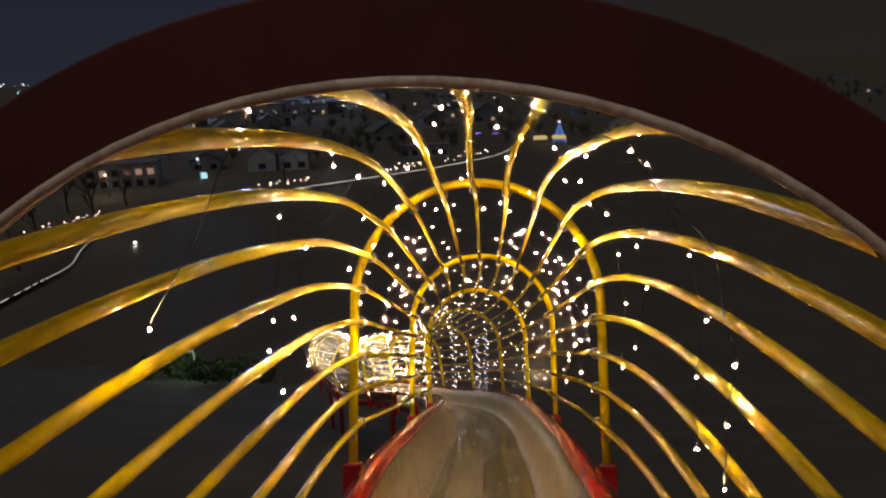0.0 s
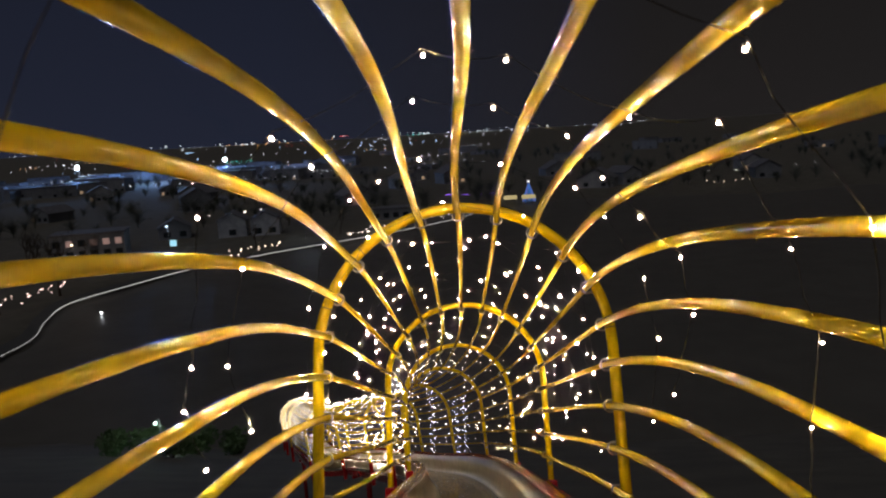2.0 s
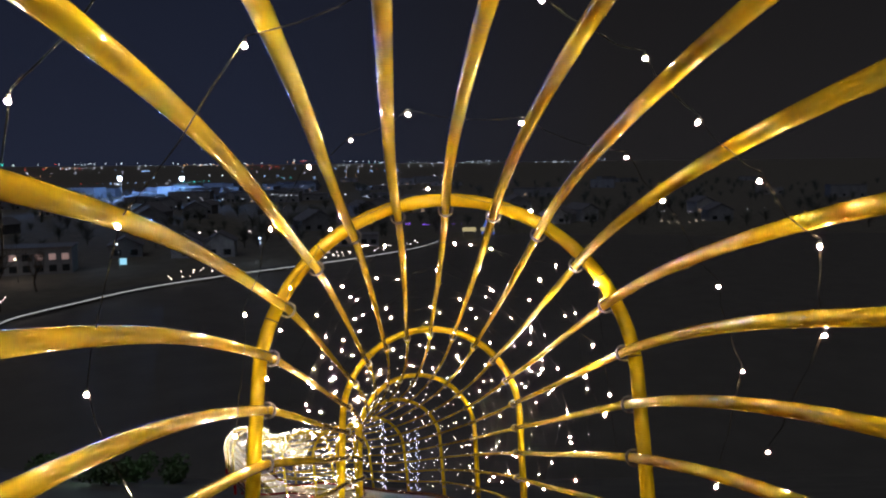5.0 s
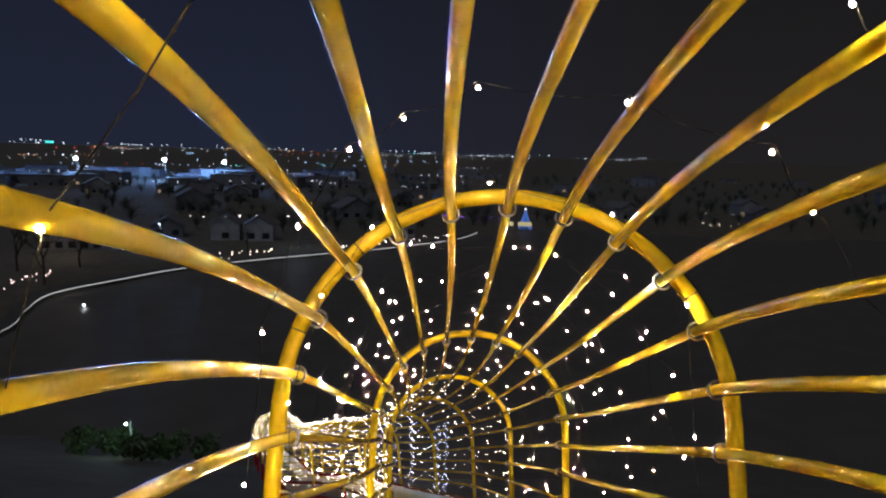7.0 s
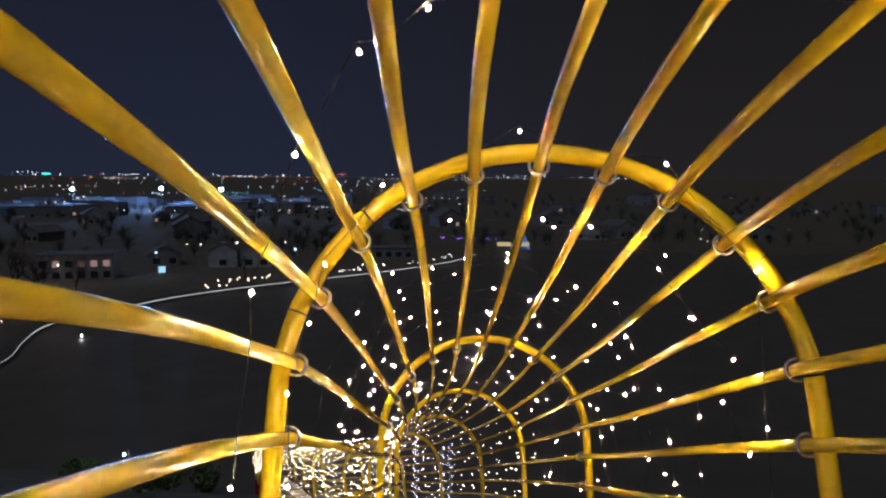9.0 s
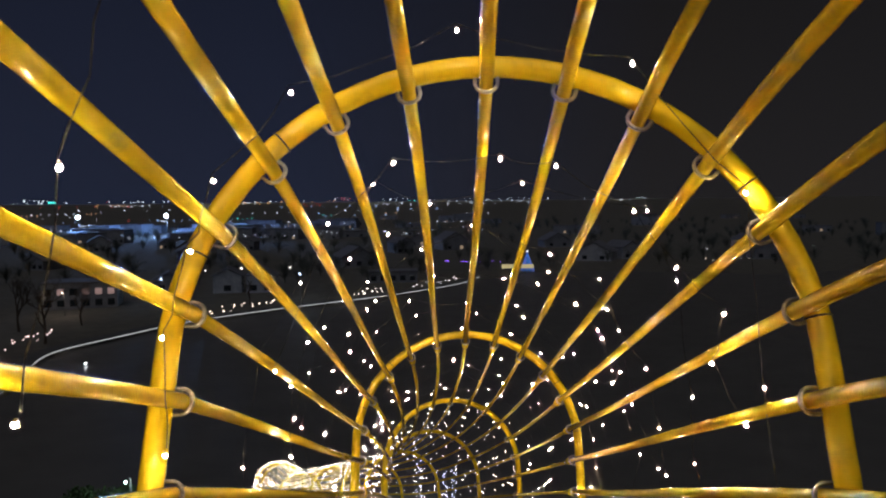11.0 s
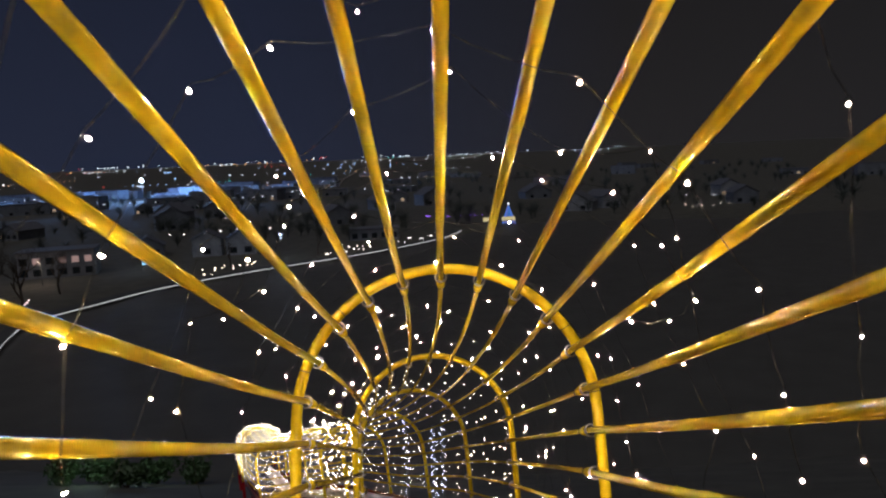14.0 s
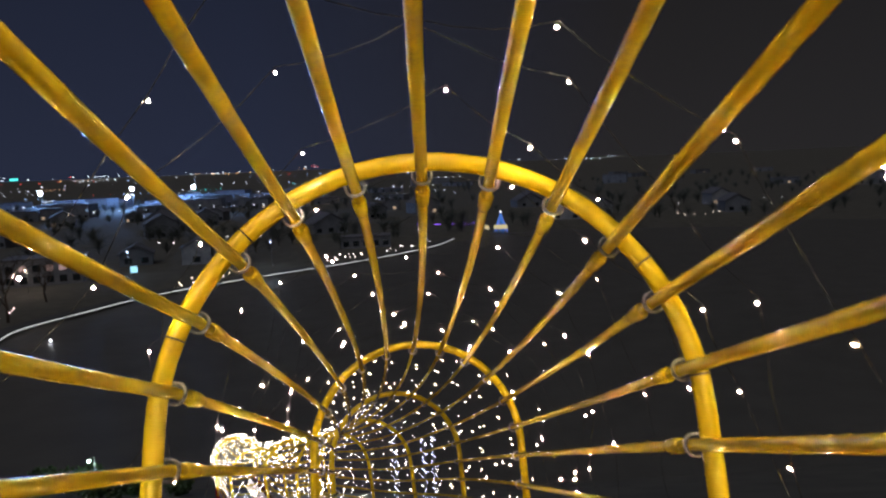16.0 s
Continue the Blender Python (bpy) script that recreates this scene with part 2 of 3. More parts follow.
def beyond_bank(x, y):
    """How far outside the pond's far bank a place lies (minus: over the pond)."""
    best, sign = 1e9, 1
    p = Vector((x, y))
    for a, b in zip(BANK, BANK[1:]):
        a, b = Vector(a), Vector(b)
        d = b - a
        t = max(0, min(1, (p - a).dot(d) / d.dot(d)))
        q = a + d * t
        if (p - q).length < best:
            best = (p - q).length
            sign = 1 if d.cross(p - a) > 0 else -1
    return best * sign


def land(x, y):
    z = ground_height(x, y)
    o = beyond_bank(x, y)
    if y > 15 or x < -45:
        z = max(z, min(0.9, -1.6 + 0.9 * (o + 1.5)) if o > -1.5 else -1.6)
    return z


gv, gf = [], []
SPOKES, RINGS = 144, 88
for i in range(RINGS):
    rad = 0.6 * (4600 / 0.6) ** (i / (RINGS - 1))
    for k in range(SPOKES):
        w = 2 * math.pi * k / SPOKES
        x, y = rad * math.sin(w), 6 + rad * math.cos(w)
        gv.append((x, y, land(x, y)))
gv.append((0, 6, land(0, 6)))
for i in range(RINGS - 1):
    for k in range(SPOKES):
        q = (k + 1) % SPOKES
        gf.append((i * SPOKES + k, (i + 1) * SPOKES + k, (i + 1) * SPOKES + q, i * SPOKES + q))
for k in range(SPOKES):
    gf.append((len(gv) - 1, k, (k + 1) % SPOKES))
ground = piece("ground", mesh_of("ground", gv, gf, HILL, True))
tagged(ground, "dark grassy hillside falling to flat land", "ground", kind="structure")
pond = piece("water", mesh_of("water", [(-70, 15, 0), (300, 15, 0), (300, 260, 0), (-70, 260, 0)], [(0, 1, 2, 3)], WATER))
tagged(pond, "still black pond water below the hill", "water", kind="structure")

# ---- the slide: trough of steel with red rims ----
def along(u0, u1, n):
    return [u0 + (u1 - u0) * i / n for i in range(n + 1)]


def swept(profile, us, close=False):
    verts, faces = [], []
    m = len(profile)
    for u in us:
        verts += [at_run(u, x, z) for x, z in profile]
    for i in range(len(us) - 1):
        for k in range(m if close else m - 1):
            q = (k + 1) % m
            faces.append((i * m + k, i * m + q, (i + 1) * m + q, (i + 1) * m + k))
    if close:
        faces.append(tuple(range(m)))
        faces.append(tuple(reversed([(len(us) - 1) * m + k for k in range(m)])))
    return verts, faces


slide = tagged(new("slide"), "long stainless steel slide with red rounded rims", "slide")
FLOOR = -0.86
US = along(0.2, LAST, 13 * 9)
for s in (-1, 1):
    wall = [(s * 0.236, FLOOR + 0.004), (s * 0.258, FLOOR + 0.012), (s * 0.276, FLOOR + 0.032), (s * 0.294, FLOOR + 0.075), (s * 0.318, FLOOR + 0.14), (s * 0.353, FLOOR + 0.225)]
    wall += [(x + s * 0.004, z - 0.004) for x, z in reversed(wall)]
    v, f = swept(wall if s > 0 else wall[::-1], US, True)
    piece("side_wall", mesh_of("side_wall", v, f, STEEL, True), slide, "curved brushed steel side wall")
    ring = [(s * 0.394 + 0.044 * math.cos(w), FLOOR + 0.235 + 0.032 * math.sin(w)) for w in [2 * math.pi * k / 14 for k in range(14)]]
    v, f = swept(ring, US, True)
    piece("rim", mesh_of("rim", v, f, RIM_RED, True), slide, "glossy red rounded rim")
    beam = [(s * 0.29, FLOOR - 0.14), (s * 0.34, FLOOR - 0.14), (s * 0.34, FLOOR - 0.02), (s * 0.29, FLOOR - 0.02)]
    v, f = swept(beam, US, True)
    piece("side_beam", mesh_of("side_beam", v, f, RED), slide, "dark red steel beam under the trough")
for i in range(8):
    x0, wide = -0.235 + 0.05875 * i, 0.05875
    prof = [(x0 + 0.0015, FLOOR), (x0 + 0.003, FLOOR + 0.003), (x0 + wide - 0.003, FLOOR + 0.003), (x0 + wide - 0.0015, FLOOR), (x0 + wide - 0.0015, FLOOR - 0.006), (x0 + 0.0015, FLOOR - 0.006)]
    for j in range(13):
        v, f = swept(prof, along(max(0.2, j), j + 0.998, 8), True)
        piece("floor_strip", mesh_of("floor_strip", v, f, STRIP), slide)

# ---- entrance arch of red sheet ----
def arch_at(rad, w, d):
    """A place on the arch: radius, angle round it, depth along the slide."""
    lean = rad * math.sin(w)
    return Vector((-0.067 - rad * math.cos(w), 0.474 + d + lean * 0.078, 23.468 + lean * 0.997))


av, af = [], []
N = 48
RIM = ((0.5115, -0.012), (0.5095, -0.009), (0.5095, 0.027), (0.5115, 0.03), (0.569, 0.03), (0.571, 0.027), (0.571, -0.009), (0.569, -0.012))
for i in range(N + 1):
    av += [arch_at(rad, math.pi * i / N, d) for rad, d in RIM]
for i in range(N):
    for k in range(8):
        q = (k + 1) % 8
        af.append((i * 8 + k, i * 8 + q, i * 8 + 8 + q, i * 8 + 8 + k))
arch = tagged(new("entrance_arch"), "dark red arched steel frame at the slide's entrance", "arch")
piece("arch_band", mesh_of("arch_band", av, af, RED_MATT, False), arch)
# thin pale pipe added as the bright lit line along the inner edge
edge_line = [arch_at(0.507, math.pi * i / N, -0.01) for i in range(N + 1)]
piece("lit_edge", mesh_of("lit_edge", *pipe(edge_line, 0.0042, 8), LIT_EDGE, True), arch, "pale strip standing for the arch's lit inner edge")
for s in (-1, 1):
    x = -0.067 + s * 0.53
    part("leg", bevelled(x - 0.021, 0.444, 22.4, x + 0.021, 0.504, 23.475, 0.006), RED_MATT, arch)

# ---- hoops of yellow pipe with red feet, and the bolts that hold the rails ----
for n in HOOPS:
    p, r, up, ahead = run(n)
    if n == 3:  # the first hoop stands square to the chute rather than to its rails
        up, ahead = up * math.cos(0.0436) + ahead * math.sin(0.0436), ahead * math.cos(0.0436) - up * math.sin(0.0436)
    hoop = tagged(new("tunnel_hoop"), "yellow painted steel pipe hoop with red feet over the slide", "hoop", "hoops over the slide")
    wide = cage(n) + R_HOOP - R_RAIL
    on_hoop = functools.partial(on_plane, p, r, up)
    pts = [on_hoop(-wide, z) for z in (-0.64, -0.4, -0.2)]
    pts += [on_hoop(-wide * math.cos(math.pi * i / 36), wide * math.sin(math.pi * i / 36)) for i in range(37)]
    pts += [on_hoop(wide, z) for z in (-0.2, -0.4, -0.64)]
    piece("pipe", mesh_of("pipe", *pipe(pts, HOOP_PIPE, 16), YELLOW, True), hoop)
    for s in (-1, 1):
        bm = bevelled(-0.035, -0.035, -0.4, 0.035, 0.035, 0, 0.008)
        m = Matrix((r, ahead, up)).transposed().to_4x4()
        m.translation = on_hoop(s * wide, -0.63)
        part("foot", bm, RED, hoop, "red painted steel post socket", at=m)
        b = on_hoop(s * wide, -0.53)
        head = pipe([b - ahead * 0.018, b - ahead * 0.025], 0.013, 8)
        piece("bolt", mesh_of("bolt", *head, BOLT), hoop, "round bolt head")
    if n <= 5:
        hold = [(wide + HOOP_PIPE + 0.005) * Vector((math.sin(w), math.cos(w))) for w in [radians(12 + 4 * i) for i in range(14)]]
        piece("cable", mesh_of("cable", *pipe([on_hoop(q.x, q.y) + ahead * 0.012 for q in hold], 0.005, 6), CABLE, True), hoop, "black power cable")
        for w in (-71, -44, 33, 57, 84):
            a = radians(w)
            o = r * math.sin(a) + up * math.cos(a)
            mid = p + o * wide if abs(w) <= 90 else on_hoop(math.copysign(wide, w), -0.14)
            o = o if abs(w) <= 90 else r * math.copysign(1, w)
            tie = [mid + (o * math.cos(q) + ahead * math.sin(q)) * (HOOP_PIPE + 0.001) for q in [2 * math.pi * i / 12 for i in range(12)]]
            piece("cable_tie", mesh_of("cable_tie", *pipe(tie, 0.0017, 5, True), CABLE, True), hoop, "black cable tie")
    if n <= 6:
        for k in range(-9, 10):
            x, z = girth(k)
            rx, rz = (x / R_RAIL, z / R_RAIL) if z > 0 else (math.copysign(1, x), 0)
            c = on_hoop(*girth(k, cage(n)))
            out = (r * rx + up * rz).normalized()
            tang = out.cross(ahead)
            uu = [c + out * 0.028 + tang * 0.0195, c + out * 0.006 + tang * 0.0195]
            uu += [c + tang * 0.0195 * math.cos(w) - out * 0.0165 * math.sin(w) for w in [math.pi * i / 10 for i in range(11)]]
            uu += [c + out * 0.006 - tang * 0.0195, c + out * 0.028 - tang * 0.0195]
            uu = [q + ahead * 0.006 for q in uu]
            piece("u_bolt", mesh_of("u_bolt", *pipe(uu, 0.0033, 8), BOLT, True), hoop, "bare metal u-bolt")

# ---- the rails ----
for k in range(-9, 10):
    rail = tagged(new("tunnel_rail"), "yellow painted steel rail running along the slide cage", "rail", "rails of the slide cage")
    x, z = girth(k)
    for j in [1] + list(range(3, LAST)):
        us = along(j, j + 1, 10) if j > 1 else along(1.07, 3, 22)
        rad = 0.0128 if j < 3 else RAIL_PIPE
        pts = [on_cage(u, k) for u in us]
        piece("rail_section", mesh_of("rail_section", *pipe(pts, rad, 16 if j < 5 else 10, caps=False), RAIL, True), rail)
    c0 = [on_cage(4 + q, k) for q in (0.03, 0.036, 0.062, 0.068)]
    piece("sleeve", mesh_of("sleeve", *pipe(c0, [0.0126, 0.0165, 0.0165, 0.0126], 12), RAIL, True), rail, "short yellow coupling sleeve")

# ---- strings of small lamps over the cage ----
rng = random.Random(5)
BULB = mesh_of("lamp", *join([ball((0, 0, -2.3), 1.0, 8, 12), pipe([(0, 0, -1.5), (0, 0, -1.1)], 0.72, 8)]), WARM, True)
SMALL = mesh_of("lamp", *join([ball((0, 0, -2.3), 1.0, 8, 12), pipe([(0, 0, -1.5), (0, 0, -1.1)], 0.72, 8)]), WARM_SMALL, True)
CAP = mesh_of("socket", *pipe([(0, 0, 0.9), (0, 0, 0.6), (0, 0, -1.25), (0, 0, -1.5)], [0.3, 0.62, 0.7, 0.6], 7), SOCKET, True)


def hang(parent, p, size, big, lean=0.5):
    """One lamp with its socket, hanging from the cable."""
    d = Vector((rng.uniform(-lean, lean), rng.uniform(-lean, lean), 1)).normalized()
    m = Matrix.Translation(p) @ d.to_track_quat("Z", "Y").to_matrix().to_4x4() @ Matrix.Scale(size, 4)
    lamp = piece("lamp", BULB if big else SMALL, parent, "", m)
    piece("socket", CAP, lamp, "clear plastic socket")


def draped(points, sag=0.012):
    out = []
    for a, b in zip(points, points[1:]):
        for i in range(4):
            f = i / 4
            out.append(a.lerp(b, f) + Vector((rng.uniform(-0.004, 0.004), rng.uniform(-0.006, 0.006), -sag * 4 * f * (1 - f))))
    return out + [points[-1]]


def string_thing(places, size):
    light = tagged(new("string_lights"), "string of small warm white lamps draped over the slide cage", "string lights", "strings of lamps over the slide")
    places = [Vector(p) for p in places]
    piece("wire", mesh_of("wire", *pipe(draped([p + Vector((0, 0, 0.018)) for p in places]), 0.0008, 5), WIRE, True), light, "thin cable")
    for p in places:
        hang(light, p + Vector((0, 0, 0.012)), (0.34 if size > 0.005 else 0.37) * size * rng.uniform(0.88, 1.1), size > 0.005)


# the sparse strings over the upper end, lamp by lamp
string_thing([(-0.491, 0.947, 23.633), (-0.33, 0.99, 23.93), (-0.05, 1.1, 23.97), (0.207, 1.148, 23.843), (0.36, 1.2, 23.66), (0.419, 1.255, 23.444), (0.395, 1.204, 23.352), (0.41, 1.25, 23.2)], 0.0056)
string_thing([(-0.501, 1.538, 23.268), (-0.523, 1.525, 23.373), (-0.52, 1.567, 23.432), (-0.481, 1.562, 23.675), (-0.34, 1.514, 23.79), (-0.113, 1.56, 23.9), (0.013, 1.606, 23.89), (0.187, 1.547, 23.79), (0.306, 1.51, 23.775),
              (0.38, 1.44, 23.6), (0.408, 1.407, 23.475), (0.389, 1.39, 23.362), (0.4, 1.4, 23.2)], 0.0056)
string_thing([(-0.53, 1.86, 23.2), (-0.532, 1.763, 23.371), (-0.48, 1.75, 23.56), (-0.326, 1.705, 23.74), (-0.155, 1.848, 23.849), (0.0, 1.93, 23.83), (0.153, 1.994, 23.765), (0.222, 1.97, 23.676), (0.286, 1.912, 23.596), (0.362, 1.901, 23.511),
              (0.4, 1.95, 23.38), (0.4, 2.1, 23.15)], 0.006)
string_thing([(-0.53, 2.35, 23.1), (-0.52, 2.418, 23.327), (-0.46, 2.41, 23.5), (-0.382, 2.404, 23.621), (-0.295, 2.396, 23.67), (-0.188, 2.419, 23.721), (0.03, 2.36, 23.7), (0.207, 2.278, 23.632), (0.288, 2.317, 23.551),
              (0.37, 2.25, 23.4), (0.38, 2.16, 23.269), (0.4, 2.3, 23.0)], 0.0064)
string_thing([(-0.55, 2.7, 22.95), (-0.544, 2.695, 23.113), (-0.51, 2.713, 23.228), (-0.492, 2.752, 23.324), (-0.4, 2.85, 23.46), (-0.15, 2.9, 23.56), (0.12, 2.88, 23.5), (0.3, 2.9, 23.3), (0.35, 2.936, 22.981), (0.38, 2.95, 22.8)], 0.0064)
string_thing([(-0.53, 3.2, 22.95), (-0.42, 3.22, 23.25), (-0.284, 3.245, 23.374), (-0.068, 3.23, 23.378), (0.043, 3.219, 23.362), (0.19, 3.17, 23.27), (0.265, 3.14, 23.162), (0.343, 3.103, 23.079), (0.314, 3.082, 22.989), (0.37, 3.059, 22.879)], 0.006)
string_thing([(-0.55, 3.4, 22.7), (-0.56, 3.443, 22.857), (-0.53, 3.494, 22.954), (-0.434, 3.576, 23.152), (-0.344, 3.642, 23.211), (-0.12, 3.68, 23.23), (0.086, 3.696, 23.151), (0.24, 3.7, 23.0), (0.34, 3.69, 22.84), (0.375, 3.68, 22.681), (0.381, 3.634, 22.569)], 0.0056)
string_thing([(-0.584, 4.104, 22.742), (-0.53, 4.13, 22.86), (-0.446, 4.154, 22.966), (-0.25, 4.1, 23.05), (-0.02, 4.05, 23.05), (0.198, 4.003, 22.973), (0.27, 3.93, 22.88), (0.311, 3.878, 22.788), (0.335, 4.1, 22.7), (0.335, 4.423, 22.625)], 0.0052)


def arc_of(u, spread, gap, radius):
    out = []
    a = -spread + rng.uniform(-8, 8)
    while a < spread:
        w = radians(a)
        rad = radius + rng.uniform(-0.02, 0.045)
        x, z = rad * math.sin(w), rad * math.cos(w)
        if abs(a) > 90:
            x, z = math.copysign(rad, a), -radians(abs(a) - 90) * rad
        out.append(at_run(u + rng.uniform(-0.07, 0.07), x, z))
        a += gap * rng.uniform(0.6, 1.45)
    return out


for u in (3.3, 3.5, 3.64, 3.76, 3.88, 3.96, 4.08, 4.2, 4.32, 4.44, 4.56, 4.68, 4.8, 4.92):
    string_thing(arc_of(u, 135, 23, 0.535), 0.0042)

SECTIONS = [(5.05, 5.95, 8, 19), (6.05, 6.95, 8, 18), (7.05, 7.95, 9, 16), (8.05, 8.95, 13, 11), (9.05, 9.95, 14, 10), (10.05, 10.95, 14, 10), (11.05, 11.95, 10, 12), (12.05, 12.95, 6, 16)]
for u0, u1, n, gap in SECTIONS:
    arcs = [arc_of(u, 152 if u < 9.9 else 115, gap, 0.535) for u in along(u0, u1, n)]
    light = tagged(new("string_lights"), "dense net of small warm white lamps over the slide cage", "string lights", "strings of lamps over the slide")
    net = piece("lamp_net", mesh_of("lamp_net", *join([ball(p, (0.5 + 0.6 * rng.random()) * (0.0035 + 0.00012 * (u0 - 5)), 4, 7) for a in arcs for p in a]), WARM_FAR, True), light, "many glowing warm white lamps")
    cord = piece("wire", mesh_of("wire", *join([pipe(a, 0.0006, 4, caps=False) for a in arcs]), WIRE), light, "thin cables")
    tagged(net, kind="stuff")
    tagged(cord, kind="stuff")
for x, y, top in ((-1.68, 23.5, 15.5), (-0.86, 23.5, 15.2), (-0.62, 24.4, 15.0)):
    cool = tagged(new("lit_post"), "slim post wound with small cool white lamps beside the slide", "string lights", "lit posts beside the slide")
    piece("post", mesh_of("post", *pipe([(x, y, land(x, y) - 0.2), (x, y, top)], 0.03, 8), POLE, True), cool, "slim dark post")
    drops = [Vector((x + 0.05 * math.cos(i * 0.9) * rng.uniform(0.8, 2.0), y + 0.05 * math.sin(i * 0.9), top - 2.3 * i / 60)) for i in range(61)]
    tagged(piece("lamp_row", mesh_of("lamp_row", *join([ball(p, rng.uniform(0.006, 0.011), 4, 6) for p in drops]), COOL, True), cool, "glowing cool white lamps"), kind="stuff")
    piece("wire", mesh_of("wire", *pipe(drops, 0.0015, 4), WIRE), cool)

# ---- posts that carry the slide down the hill ----
for u in (2.9, 5, 7, 9, 11, 12.6):
    a = at_run(u, 0, FLOOR - 0.14)
    post = tagged(new("support_post"), "dark red steel post carrying the slide above the hillside", "post", "posts under the slide")
    z0 = land(a.x, a.y) - 0.3
    piece("column", mesh_of("column", *pipe([(a.x, a.y, z0), (a.x, a.y, a.z)], 0.06, 12), RED, True), post)
    _, r, up, ahead = run(u)
    m = Matrix((r, ahead, up)).transposed().to_4x4()
    m.translation = a
    part("cross_beam", bevelled(-0.36, -0.04, -0.06, 0.36, 0.04, 0.0, 0.008), RED, post, "", at=m)
platform_top = at_run(0.4, 0, FLOOR - 0.05)
deck = part("platform", bevelled(-1.1, -2.2, platform_top.z - 0.16, 1.0, 0.3, platform_top.z, 0.02), RED)
tagged(deck, "red steel starting platform behind the slide's entrance", "platform")
for x in (-0.95, 0.85):
    for y in (-2.0, 0.1):
        tagged(piece("platform_post", mesh_of("platform_post", *pipe([(x, y, land(x, y) - 0.3), (x, y, platform_top.z - 0.12)], 0.06, 12), RED, True)), "dark red steel post under the starting platform", "post", "posts under the platform")

# ---- the town far off ----
rt = random.Random(11)


def town_lights(name, label, colour, strength, spots):
    v, f = join([ball(p, r, 3, 5) for p, r in spots])
    ob = piece(name, mesh_of(name, v, f, glow(name, colour, strength)))
    tagged(ob, label, "lights", kind="stuff")


def spread_out(n, d0, d1, a0, a1, z0, z1, r0, r1):
    """Lamps strewn over the plain, in streets: runs of a few at even gaps."""
    out = []
    while len(out) < n:
        d = math.exp(rt.uniform(math.log(d0), math.log(d1)))
        a = radians(rt.uniform(a0, a1))
        street = rt.choice((1, 1, 2, 4, 6))
        way, gap, z = rt.uniform(0, math.pi), rt.uniform(8, 22) * d / 700, rt.uniform(z0, z1)
        for i in range(street):
            x, y = d * math.sin(a) + gap * i * math.cos(way), d * math.cos(a) + gap * i * math.sin(way) * 0.4
            out.append(((x, y, z + far_rise(d)), rt.uniform(r0, r1) * d / 1000))
    return out


town_lights("white_town_lights", "scattered white lamps of a distant town", (0.75, 0.86, 1.0), 2.2, spread_out(150, 2400, 4300, -44, 4, 4, 16, 0.3, 0.8) + spread_out(150, 380, 1900, -40, 2, 3, 8, 0.25, 0.8) + spread_out(14, 2500, 4300, 4, 14, 4, 12, 0.3, 0.7))
town_lights("pale_blue_town_lights", "scattered pale blue lamps of a distant town", (0.35, 0.6, 1.0), 1.8, spread_out(60, 450, 2600, -40, -4, 3, 9, 0.3, 0.9))
town_lights("amber_town_lights", "scattered amber lamps of a distant town", (1.0, 0.55, 0.25), 2.0, spread_out(30, 2400, 4300, -44, -8, 3, 12, 0.3, 0.8) + spread_out(20, 350, 1900, -40, 0, 3, 8, 0.3, 0.6))
town_lights("red_town_lights", "small red lamps of a distant town", (1.0, 0.1, 0.08), 1.6, spread_out(18, 900, 4300, -42, 2, 4, 16, 0.3, 0.6))
town_lights("teal_town_lights", "small teal signs of a distant town", (0.08, 0.85, 0.8), 1.5, [((-1750 + 9 * i, 3010, 46), 4.5) for i in range(4)] + spread_out(8, 700, 4000, -40, 0, 4, 12, 0.4, 0.8))
town_lights("violet_lights", "violet festive lamps beyond the pond", (0.3, 0.12, 1.0), 2.0, [((-2.7 + 0.8 * i, 284, 0.9 + 0.25 * math.sin(i)), 0.2) for i in range(20)] + [((-9 + 0.5 * i, 286, 1.2), 0.2) for i in range(4)])


def flood_light(x, y, h, watts):
    """A tall mast with a bright head, and its real light."""
    mast = tagged(new("flood_light"), "tall mast with a bright cold white floodlight", "flood light", "flood lights of the town")
    piece("mast", mesh_of("mast", *pipe([(x, y, 0), (x, y, h)], [0.35, 0.2], 8), POLE, True), mast)
    piece("lamp_head", mesh_of("lamp_head", *ball((x, y - 1.5, h), 1.5, 7, 12), glow("flood lamp", (0.62, 0.8, 1.0), 20.0), True), mast, "glowing cold white lamp head")
    lamp = bpy.data.lights.new("flood", "POINT")
    lamp.energy, lamp.color, lamp.shadow_soft_size = watts, (0.22, 0.45, 1.0), 2.0
    new("flood", lamp).location = (x, y - 6, h + 3)


flood_light(-285, 529, 16.4, 60000)
flood_light(-230, 554, 16.7, 110000)
flood_light(-189, 569, 15.8, 95000)

WINDOW_LIT = glow("lit window", (1.0, 0.72, 0.5), 0.3)
WINDOW_PINK = glow("pink lit window", (1.0, 0.66, 0.62), 0.22)
WINDOW_BLUE = glow("blue lit sign", (0.35, 0.75, 1.0), 0.9)


